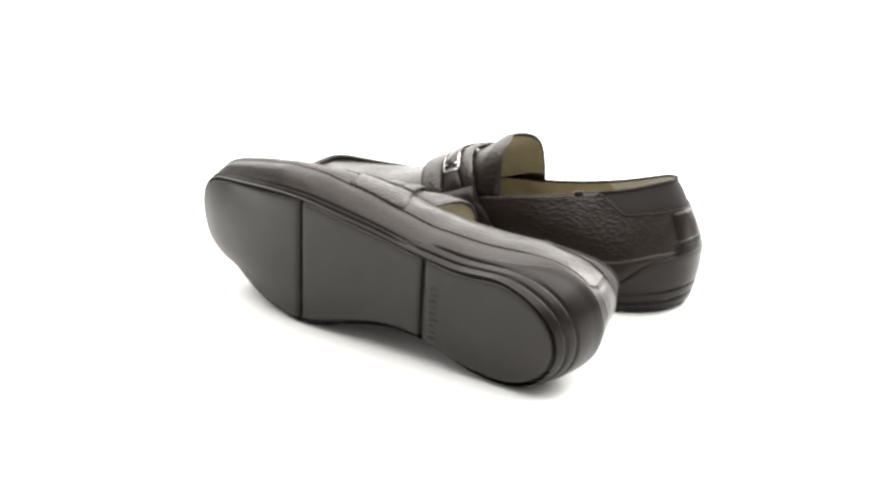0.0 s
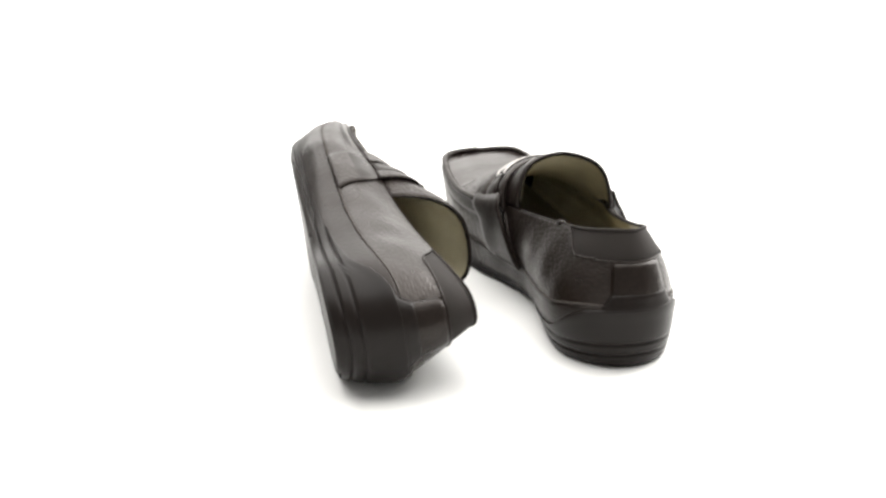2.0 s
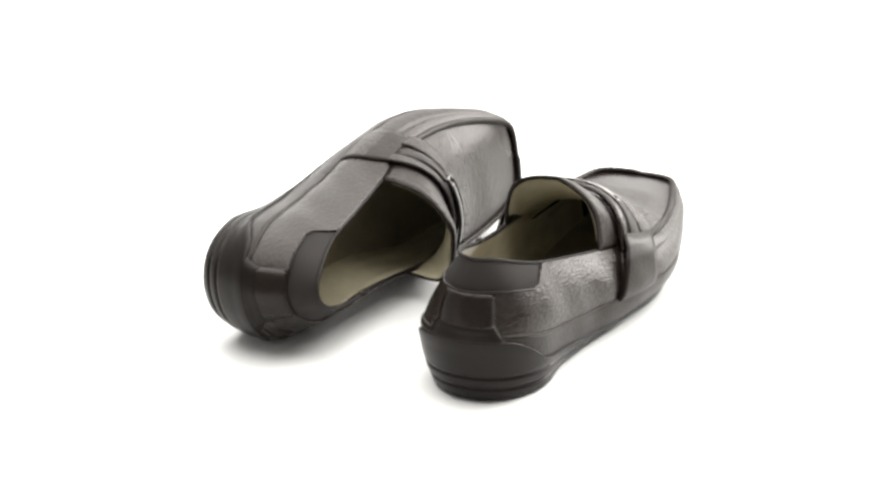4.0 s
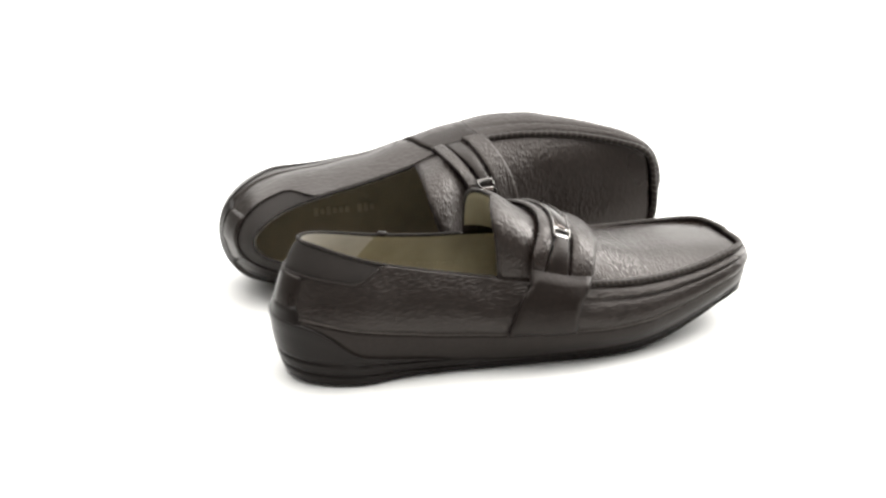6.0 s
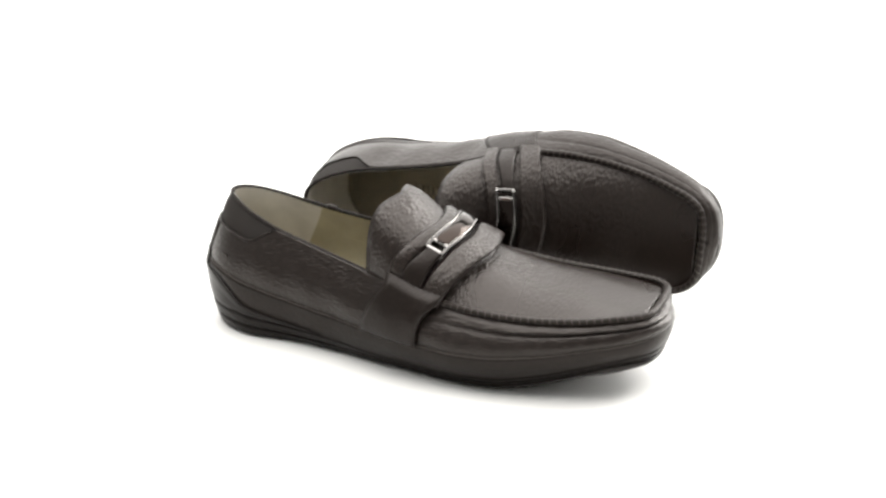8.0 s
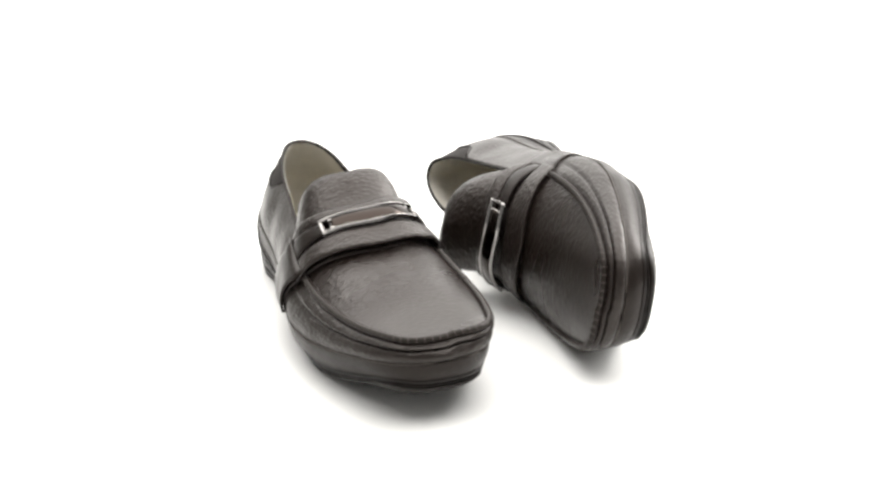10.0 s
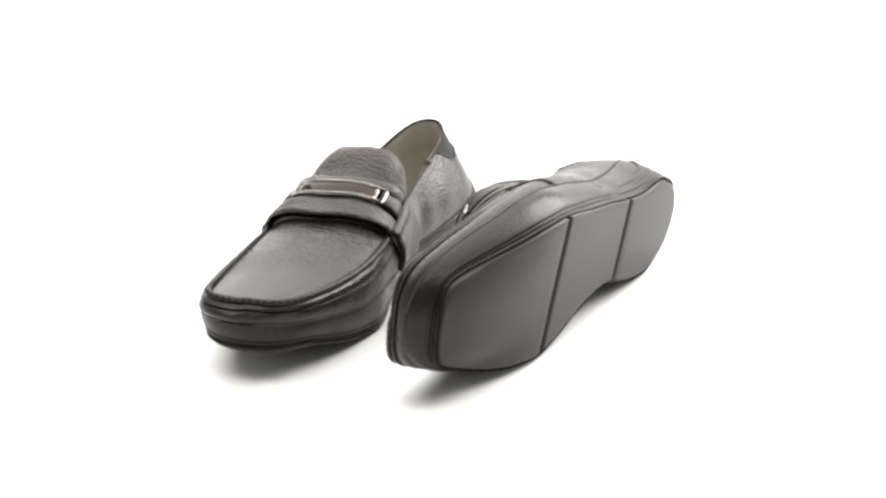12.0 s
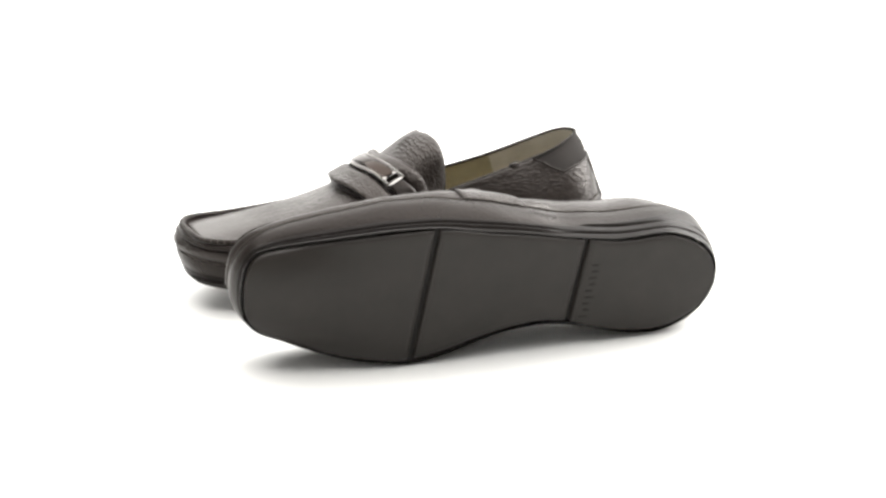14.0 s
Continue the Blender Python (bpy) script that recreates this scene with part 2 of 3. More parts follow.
class Last:
    """The body of one shoe as rings of points: side +1 outer, -1 inner."""

    def __init__(self):
        self.tread, self.wide, self.top = {}, {}, {}
        for side, tr, wi, to in ((1, TREAD_OUT, WIDE_OUT, TOP_OUT), (-1, TREAD_IN, WIDE_IN, TOP_IN)):
            self.tread[side] = outline(-0.0065 - RIM, 0.2735 + RIM, lambda x: tr(x) + side * RIM, 0.040, 2.1, 0.014, 2.6, MID)
            self.wide[side] = outline(-0.0145, 0.2793, wi, 0.044, 2.1, 0.032 if side > 0 else 0.036, 2.6 if side > 0 else 2.4, MID)
            self.top[side] = outline(0.0, 0.2720, to, 0.045, 2.0, 0.018, 3.4, MID)

    def base(self, side, j, f, out=0.0):
        """A point of the sole's side: f from the ground (0) to the seam above the band (1)."""
        a, b = self.tread[side][j], self.wide[side][j]
        x = b[0]
        p = lerp(a, b, BULGE(f) ** lerp(1.0, 1.8, smooth(0.11, 0.19, x)))
        z = lerp(max(underside(a[0], a[1]), SPRING(x) if x < 0.1 else 0.0), BAND_Z(x), f)
        n = self.normal(side, j)
        out += 0.0006 * f * smooth(0.05, 0.09, x) * (1 - smooth(0.19, 0.22, x)) * math.sin(150 * x + side) * math.sin(47 * x + 1)
        return np.array([p[0] + n[0] * out, p[1] + n[1] * out, z])

    def normal(self, side, j):
        w = self.wide[side]
        t = w[min(j + 1, N)] - w[max(j - 1, 0)]
        if j in (0, N):
            return np.array([-1.0 if j == 0 else 1.0, 0.0])
        t = t / (np.linalg.norm(t) + 1e-9)
        return np.array([-t[1], t[0]]) * side

    def wall(self, side, j, v, out=0.0):
        """A point of the upper's wall: v from the band (0) to the topline or apron seam (1)."""
        lo = self.base(side, j, 1.0)
        t = self.top[side][j]
        zt = (TOP_Z_OUT if side > 0 else TOP_Z_IN)(t[0])
        hi = np.array([t[0], t[1], zt])
        n = self.normal(side, j)
        front = smooth(0.14, 0.19, t[0])
        swell = ((0.0050 if side > 0 else 0.0034) - 0.0008 * front) * lerp(0.55, 1.0, smooth(0.02, 0.08, t[0])) * math.sin(math.pi * v**0.8) - 0.0010 * (1 - v)
        swell += front * (0.0020 * smooth(0.69, 0.76, v) * (1 - 0.7 * smooth(0.84, 0.98, v)) - 0.0010 * math.exp(-(((v - 0.66) / 0.05) ** 2)))
        # slack, wavy leather
        swell += 0.0008 * (1 - 0.8 * front) * math.sin(math.pi * v) * math.sin(165 * t[0] + 4 * v + 2 * side) * math.sin(61 * t[0] + 1.5)
        p = lerp(lo, hi, v)
        return np.array([p[0] + n[0] * (swell + out), p[1] + n[1] * (swell + out), p[2] + (0.25 * out * v)])

    def index(self, side, x):
        """The wall's step at which its top lies at x."""
        return float(np.interp(x, self.top[side][:, 0], np.arange(N + 1)))

    def wall_at(self, side, x, v, out=0.0):
        q = self.index(side, x)
        j = min(int(q), N - 1)
        return lerp(self.wall(side, j, v, out), self.wall(side, j + 1, v, out), q - j)

    def plug_at(self, x, s, out=0.0):
        """A point of the vamp between the seams: s -1 at the inner side, 1 at the outer."""
        a, b = self.wall_at(-1, x, 1.0), self.wall_at(1, x, 1.0)
        p = lerp(a, b, (s + 1) / 2)
        rise = max(CROWN(x) - (a[2] + b[2]) / 2, 0.0015)
        power = lerp(2.5, 3.0, smooth(0.15, 0.22, x))
        hood = 1 - smooth(0.118, 0.150, x)
        up = rise * lerp(1 - abs(s) ** power, max(0.0, 1 - abs(s) ** 2.6) ** 0.64, hood)
        slope = np.array([0.0, 1.2 * s * rise / 0.03, 1.0])
        slope = slope / np.linalg.norm(slope)
        return np.array([p[0], p[1], p[2] + up]) + slope * out


LAST = Last()


# ---- building ----
def sheet(bm, rows, closed=False, flip=False):
    """Faces over a grid of points, row by row."""
    vs = [[bm.verts.new(p) for p in r] for r in rows]
    n = len(vs[0])
    for a, b in zip(vs, vs[1:]):
        for i in range(n if closed else n - 1):
            k = (i + 1) % n
            f = (a[i], a[k], b[k], b[i])
            bm.faces.new(f[::-1] if flip else f)
    return vs


def part(name, bm, mat, parent, label="", side=1, thick=0.0, merge=0.0002, flat=False):
    """Links a bmesh as one mesh object under a thing or part; side -1 mirrors it for the other foot."""
    if merge:
        bmesh.ops.remove_doubles(bm, verts=bm.verts, dist=merge)
    if side < 0:
        for v in bm.verts:
            v.co.y = -v.co.y
        bmesh.ops.reverse_faces(bm, faces=bm.faces)
    bmesh.ops.recalc_face_normals(bm, faces=bm.faces) if thick == 0 else None
    me = bpy.data.meshes.new(name)
    bm.to_mesh(me)
    bm.free()
    me.materials.append(mat)
    for p in me.polygons:
        p.use_smooth = not flat
    ob = new(name, me)
    if parent:
        ob.parent = parent
    if thick:
        mod = ob.modifiers.new("thickness", "SOLIDIFY")
        mod.thickness, mod.offset = thick, -1.0
    if label:
        tagged(ob, label)
    return ob


def around(f):
    """A ring of points round the shoe: f(side, j) from heel by the outer side to the toe and back."""
    return [f(1, j) for j in range(N + 1)] + [f(-1, j) for j in range(N - 1, 0, -1)]


def tube(bm, pts, r, sides=8, squash=1.0, ends=True):
    """A rod along points."""
    pts = [Vector(p) for p in pts]
    rings = []
    for i, p in enumerate(pts):
        t = (pts[min(i + 1, len(pts) - 1)] - pts[max(i - 1, 0)]).normalized()
        side = t.cross(Vector((0, 0, 1)))
        side = side.normalized() if side.length > 1e-4 else Vector((0, 1, 0))
        up = side.cross(t)
        rr = r * (0.55 if ends and i in (0, len(pts) - 1) else 1.0)
        rings.append([p + side * (rr * math.cos(a)) + up * (rr * squash * math.sin(a)) for a in (2 * math.pi * k / sides for k in range(sides))])
    vs = sheet(bm, rings, closed=True)
    if ends:
        bm.faces.new(vs[0][::-1])
        bm.faces.new(vs[-1])


def outsole(shoe, side):
    L = LAST
    bm = bmesh.new()

    def top_f(s, j):
        x = L.wide[s][j][0]
        return CUP(x)

    def groove(x, f):
        heel = 1 - smooth(0.075, 0.105, x)
        g = 0.0
        for c, w, d in ((0.17, 0.024, 0.0014), (0.37, 0.024, 0.0013)):
            g += heel * d * math.exp(-(((f - c - 0.10 * (x / 0.1) * (c - 0.3)) / w) ** 2))
        for c, w, d in ((0.10, 0.022, 0.0010), (0.20, 0.022, 0.0010)):
            g += (1 - heel) * d * math.exp(-(((f - c) / w) ** 2))
        return g

    rows = []
    for k in range(61):
        u = k / 60

        def point(s, j):
            x = L.wide[s][j][0]
            f = u * top_f(s, j)
            out = 0.0006 + 0.0007 * (1 - smooth(0.0, 0.09, x)) - groove(x, f)
            out += 0.0005 * (1 - smooth(0.05, 0.11, x)) * smooth(0.72, 0.93, u)
            if k == 60:
                out -= 0.004
            elif k == 59:
                out -= 0.0004
            return L.base(s, j, f, out)

        rows.append(around(point))
    sheet(bm, rows, closed=True)
    # underside, set back behind the tread
    a = [L.base(1, j, 0.0) + np.array([0, 0, 0.0022]) for j in range(N + 1)]
    b = [L.base(-1, j, 0.0) + np.array([0, 0, 0.0022]) for j in range(N + 1)]
    sole = part("outsole", bm, RUBBER, shoe, "ridged dark rubber cup sole", side, merge=0)
    bm = bmesh.new()
    sheet(bm, [[lerp(p, q, w) for w in (0, 0.25, 0.5, 0.75, 1)] for p, q in zip(a, b)])
    part("sole_base", bm, GROOVE_SHADE, sole, "near-black rubber behind the tread, groove shade put into its colour", side, merge=0)
    # heel tab
    bm = bmesh.new()
    rows = []
    for i in range(13):
        w = i / 12 * 2 - 1
        s = 1 if w >= 0 else -1
        row = []
        for k in range(7):
            u = k / 6
            wide = lerp(6.2, 4.0, u)
            q = abs(w) * wide
            j0 = min(int(q), N - 1)
            z = lerp(-0.12, 0.20, u)
            out = 0.0014 - (0.0011 if k == 6 or i in (0, 12) else 0)

            def at(jj):
                return L.base(s, jj, 1 + z, out) if z <= 0 else L.wall(s, jj, z, out)

            row.append(lerp(at(j0), at(j0 + 1), q - j0))
        rows.append(row)
    sheet(bm, rows)
    part("heel_tab", bm, RUBBER, sole, "", side, thick=0.0016)
    # tread pads
    slant = 0.16

    def pad(x0, x1, end0, end1):
        bm = bmesh.new()
        us = [0, 0.006, 0.02] + [i / 24 for i in range(1, 24)] + [0.98, 0.994, 1]
        ws = [-1, -0.985, -0.95] + [i / 6 for i in range(-5, 6)] + [0.95, 0.985, 1]
        rows = []
        for iu, u in enumerate(us):
            row = []
            for iw, w in enumerate(ws):
                if end0:
                    uu = 1 - math.cos(u * math.pi / 2) ** 1.0 if u < 1 else 1.0
                elif end1:
                    uu = math.sin(u * math.pi / 2)
                else:
                    uu = u
                xc = lerp(x0, x1, uu)
                e = 1.0
                if end0 and xc < x0 + 0.038:
                    e = max(0.0, 1 - ((x0 + 0.038 - xc) / 0.038) ** 2.1) ** (1 / 2.1)
                r1, n1 = 0.014, 2.6
                if end1 and xc > x1 - r1:
                    e = max(0.0, 1 - ((xc - x1 + r1) / r1) ** n1) ** (1 / n1)
                lo, hi = TREAD_IN(xc), TREAD_OUT(xc)
                m = MID(xc)
                y = lerp(m, hi, e * w) if w > 0 else lerp(m, lo, -e * w)
                lean = -slant * (y - 0.006)
                if end0:
                    lean *= smooth(x0, x1, xc)
                elif end1:
                    lean *= 1 - smooth(x0, x1, xc)
                edge = iu in (0, len(us) - 1) or iw in (0, len(ws) - 1)
                row.append((xc + lean, y, underside(xc + lean, y) + (0.0018 if edge else -0.0009 if iu in (1, len(us) - 2) or iw in (1, len(ws) - 2) else -0.0013)))
            rows.append(row)
        sheet(bm, rows)
        return bm

    for x0, x1, e0, e1, label in ((-0.0065, 0.0802, True, False, "matte rubber heel tread pad"), (0.0829, 0.1727, False, False, "matte rubber waist tread pad"), (0.1754, 0.2735, False, True, "matte rubber forefoot tread pad")):
        part("tread_pad", pad(x0, x1, e0, e1), TREAD, sole, label, side, merge=0)
    # pressed mark on the heel pad: a row of plain bars
    bm = bmesh.new()
    for k in range(9):
        y = -0.017 + k * 0.0042
        x = 0.0730 - 0.16 * (y - 0.006) - 0.001 * (k % 2)
        bmesh.ops.create_cube(bm, size=1, matrix=Matrix.Translation((x, y, -0.0015)) @ Matrix.Diagonal((0.0042 + 0.0014 * (k % 3 == 0), 0.0008, 0.0004, 1)))
    part("pressed_mark", bm, RUBBER, sole, "plain bars pressed into the tread", side, flat=True, merge=0)


def rand_band(shoe, side):
    """The smooth leather band between sole and upper."""
    L = LAST
    bm = bmesh.new()
    rows = []
    for k in range(15):
        u = k / 14

        def point(s, j):
            x = L.wide[s][j][0]
            f = lerp(CUP(x) - 0.04, 1.0, min(u * 14 / 12, 1.0))
            if k >= 13:
                p = L.wall(s, j, 0.02 * (k - 12), 0.0017 - 0.0017 * (k - 12))
                return p
            return L.base(s, j, min(f, 1.0), 0.0004 * math.sin(math.pi * u))

        rows.append(around(point))
    sheet(bm, rows, closed=True)
    part("rand", bm, LEATHER_SMOOTH, shoe, "smooth dark leather band above the sole", side, merge=0)
    bm = bmesh.new()
    for s in (1, -1):
        tube(bm, [L.wall(s, j, 0.035, 0.0004) for j in range(5, N - 1)], 0.0006, 6)
    part("band_seam", bm, THREAD, shoe, "", side, merge=0)


def quarter_top(side, x):
    """How far up the wall the leather goes: lower round the heel, where the collar shows."""
    if x > 0.0445:
        return 1.0
    if x > 0.0325:
        return lerp(0.66, 1.0, smooth(0.0325, 0.0445, x) ** 0.8)
    return lerp(0.60, 0.66, x / 0.0325)


def upper(shoe, side):
    L = LAST
    bm = bmesh.new()
    M = 44
    rows = []
    for k in range(M + 1):
        rows.append(around(lambda s, j: L.wall(s, j, k / M * quarter_top(s, L.top[s][j][0]), 0.0)))
    sheet(bm, rows, closed=True, flip=True)
    part("quarter", bm, LEATHER_WALL, shoe, "creased dark brown leather side wall", side, thick=0.0018, merge=0)
    # collar
    bm = bmesh.new()
    jl, jm = int(L.index(1, 0.046)), int(L.index(-1, 0.046))
    steps = [(-1, j) for j in range(jm, 0, -1)] + [(1, j) for j in range(0, jl + 1)]
    rows = []
    for k in range(11):
        v = lerp(0.54, 1.0, k / 10)
        rows.append([L.wall(s, j, v, -0.0012 + 0.0010 * math.sin(math.pi * k / 10)) for s, j in steps])
    sheet(bm, rows, flip=True)
    part("collar", bm, COLLAR, shoe, "soft black fabric heel collar", side, thick=0.0012, merge=0)
    # edge of the leather along the collar
    bm = bmesh.new()
    tube(bm, [L.wall(s, j, quarter_top(s, L.top[s][j][0]), 0.0002) for s, j in steps], 0.0007, 6)
    part("collar_edge", bm, LEATHER_SMOOTH, shoe, "", side, merge=0)
    # strip down the back of the heel
    bm = bmesh.new()
    rows = []
    for k in range(9):
        v = lerp(0.1, 0.59, k / 8)
        w = 4.2 - 0.5 * k / 8
        row = []
        for i in range(11):
            q = (i / 10 * 2 - 1) * w
            s = 1 if q >= 0 else -1
            q = abs(q)
            j0 = int(q)
            out = 0.0009 if 0 < i < 10 else 0.0002
            row.append(lerp(L.wall(s, j0, v, out), L.wall(s, j0 + 1, v, out), q - j0))
        rows.append(row)
    sheet(bm, rows, flip=True)
    part("heel_strip", bm, LEATHER_SMOOTH, shoe, "smooth leather strip down the heel", side, thick=0.001, merge=0)
    # rolled topline
    bm = bmesh.new()
    jl, jm = int(L.index(1, 0.112)), int(L.index(-1, 0.112))
    tube(bm, [L.wall(s, j, 1.0, -0.0012) + np.array([0, 0, 0.0002]) for s, j in [(-1, j) for j in range(jm, 0, -1)] + [(1, j) for j in range(0, jl + 1)]], 0.0010, 8)
    edge = part("topline", bm, COLLAR, shoe, "narrow rolled edge of the opening", side, merge=0)
    bm = bmesh.new()
    tube(bm, [L.wall_at(-1, x, 1.0, -0.0012) + np.array([0, 0, 0.0004]) for x in (0.0545, 0.0555, 0.0575, 0.0600, 0.0610)], 0.0021, 8)
    part("topline_tab", bm, LEATHER_SMOOTH, edge, "small leather wrap where the linings meet", side, merge=0)


def inside(shoe, side):
    L = LAST

    def inner(s, j, v):
        if v < 0:
            p = L.base(s, j, 1 + v, -0.0045)
            return p
        return L.wall(s, j, v, -0.0031)

    j1, j2 = int(L.index(1, 0.055)), int(L.index(1, 0.250))
    m1, m2 = int(L.index(-1, 0.055)), int(L.index(-1, 0.250))
    vs = [-0.62, -0.4, -0.2, 0.0] + [i / 12 for i in range(1, 13)]
    heel = [(-1, j) for j in range(m1, 0, -1)] + [(1, j) for j in range(0, j1 + 1)]
    bm = bmesh.new()
    sheet(bm, [[inner(s, j, v) for s, j in heel] for v in vs])
    part("heel_lining", bm, LINING_GREY, shoe, "pale grey padded heel lining", side, merge=0)
    for s, a, b in ((1, j1, j2), (-1, m1, m2)):
        bm = bmesh.new()
        sheet(bm, [[inner(s, j, v) for j in range(a, b + 1)] for v in vs])
        part("side_lining", bm, LINING, shoe, "beige leather side lining", side, merge=0)
        bm = bmesh.new()
        for j in range(a, min(b, a + 22)):
            tube(bm, [lerp(inner(s, j, 0.52), inner(s, j + 1, 0.52), w) for w in (0.15, 0.8)], 0.0005, 5)
        part("lining_stitch", bm, THREAD_PALE, shoe, "", side, merge=0)

    def insole_row(j, up=0.0, narrow=0.0):
        a, b = L.base(1, j, 0.42, -0.0040), L.base(-1, j, 0.42, -0.0040)
        return [lerp(a, b, narrow + (1 - 2 * narrow) * w / 8) + np.array([0, 0, up - 0.0012 * math.sin(math.pi * w / 8)]) for w in range(9)]

    bm = bmesh.new()
    sheet(bm, [insole_row(j) for j in range(N + 1)])
    insole = part("insole", bm, INSOLE, shoe, "beige leather insole", side, merge=0)
    # padded heel piece with a rounded front
    bm = bmesh.new()
    last = int(L.index(1, 0.100))
    steps = range(6, last + 1)
    sheet(bm, [insole_row(j, 0.0002 if j in (6, last) else 0.0012, 0.06 + 0.40 * smooth(0.86, 1.0, j / last) ** 2 + 0.1 * (1 - smooth(6, 10, j))) for j in steps])
    part("heel_pad", bm, INSOLE, insole, "padded heel piece of the insole", side, merge=0)
    bm = bmesh.new()
    for k in range(10):
        if k == 6:
            continue
        x = 0.050 + k * 0.0042
        z = 0.42 * BAND_Z(x) + 0.0008
        bmesh.ops.create_cube(bm, size=1, matrix=Matrix.Translation((x, 0.002, z)) @ Matrix.Diagonal((0.0026, 0.0055 if k in (0, 2, 7, 8) else 0.0038, 0.0012, 1)))
    part("insole_mark", bm, PRINT, insole, "row of plain pale bars printed on the insole", side, flat=True, merge=0)


def tongue_x(x, s):
    """The vamp's free rear edge bows back at mid height."""
    back = 1 - smooth(0.112, 0.135, x)
    return x - back * 0.003 * (1 - abs(2 * abs(s) - 1) ** 2) + back * 0.005 * (1 - s * s)


def vamp_at(x, s, out, flare):
    """A point of the vamp and tongue: s -1 at the inner seam, 1 at the outer; flare opens the tongue."""
    a = LAST.plug_at(x, s, out)
    back = 1 - smooth(0.115, 0.14, x)
    y = lerp(a[1], MID(x) + (a[1] - MID(x)) * 0.98, back) + back * (0.0035 if s > 0 else -0.0050 - 0.9 * flare) * math.sin(math.pi * abs(s) ** 1.5) - 0.8 * flare * back * (1 - s**4)
    return np.array((tongue_x(a[0], s) - back * (0.0035 - 0.6 * flare) * smooth(0.0, 0.6, s), y, a[2] + flare * back * (1 - s**2) - 0.0015 * smooth(0.155, 0.17, x) * (1 - abs(s) ** 8)))


def vamp(shoe, side, flare):
    L = LAST
    xs = [0.111 + 0.0035 * i for i in range(44)] + [0.2645, 0.2670, 0.2685]
    ss = [-1, -0.985, -0.96, -0.92] + [i / 20 for i in range(-17, 18)] + [0.92, 0.96, 0.985, 1]

    def at(x, s, out):
        return vamp_at(x, s, out, flare)

    bm = bmesh.new()
    sheet(bm, [[at(x, s, 0.0) for s in ss] for x in xs], flip=True)
    part("vamp", bm, LEATHER, shoe, "pebbled dark brown leather vamp and tongue", side, thick=0.0016, merge=0)
    bm = bmesh.new()
    sheet(bm, [[at(x, s * 0.97, -0.0028) for s in ss] for x in xs[0:41]])
    part("tongue_lining", bm, LINING, shoe, "beige lining under the tongue", side, merge=0)
    bm = bmesh.new()
    tube(bm, [at(xs[0], s, -0.0009) for s in ss], 0.0008, 6)
    part("tongue_edge", bm, LEATHER_SMOOTH, shoe, "", side, merge=0)
    # raised seam round the apron
    def seam(s, j, up, out):
        p = L.wall(s, j, 1.0, out)
        return p + np.array([0, 0, up])

    j0, m0 = int(L.index(1, 0.150)), int(L.index(-1, 0.150))
    steps = [(1, j) for j in range(j0, N + 1)] + [(-1, j) for j in range(N - 1, m0 - 1, -1)]
    bm = bmesh.new()
    tube(bm, [seam(s, j, 0.0006, 0.0002) for s, j in steps], 0.0021, 10, 0.95)
    part("apron_seam", bm, LEATHER_SMOOTH, shoe, "raised puckered leather seam round the apron", side, merge=0)
    bm = bmesh.new()
    pts = [Vector(seam(s, j, 0.0008, 0.0002)) for s, j in steps]
    run = 0.0
    for a, b, (s, j) in zip(pts, pts[1:], steps):
        run += (b - a).length
        if run < 0.0034:
            continue
        run = 0.0
        t = (b - a).normalized()
        n = L.normal(s, j)
        o = Vector((n[0], n[1], 0))
        tube(bm, [a - o * 0.0023 + Vector((0, 0, 0.0003)) - t * 0.0006, a - o * 0.001 + Vector((0, 0, 0.0015)), a + o * 0.0012 + Vector((0, 0, 0.0013)) + t * 0.0005, a + o * 0.0025 + Vector((0, 0, -0.0006)) + t * 0.0008], 0.00052, 6)
    tagged(part("seam_stitching", bm, THREAD, shoe, "close row of dark stitches", side, merge=0), kind="stuff")


def across(q, x, out, flare=0.0):
    """A point across the shoe at x: q 0 at the outer band, 0.27 and 0.73 at the seams, 1 at the inner band."""
    L = LAST
    if q < 0.27:
        return L.wall_at(1, x, q / 0.27, out)
    if q > 0.73:
        return L.wall_at(-1, x, (1 - q) / 0.27, out)
    return vamp_at(x, 1 - 2 * (q - 0.27) / 0.46, out, flare)


REAR = curve((0.0, 0.118), (0.2, 0.122), (0.27, 0.127), (0.38, 0.138), (0.5, 0.1435), (0.62, 0.138), (0.73, 0.127), (0.8, 0.122), (1.0, 0.118))
FRONT = curve((0.0, 0.151), (0.2, 0.153), (0.27, 0.158), (0.38, 0.1685), (0.5, 0.1735), (0.62, 0.1690), (0.73, 0.159), (0.8, 0.153), (1.0, 0.151))


def relax(rows, times=3):
    """Evens out a grid of points along each row."""
    g = np.array(rows, float)
    for _ in range(times):
        g[:, 1:-1] = 0.25 * g[:, :-2] + 0.5 * g[:, 1:-1] + 0.25 * g[:, 2:]
    return g


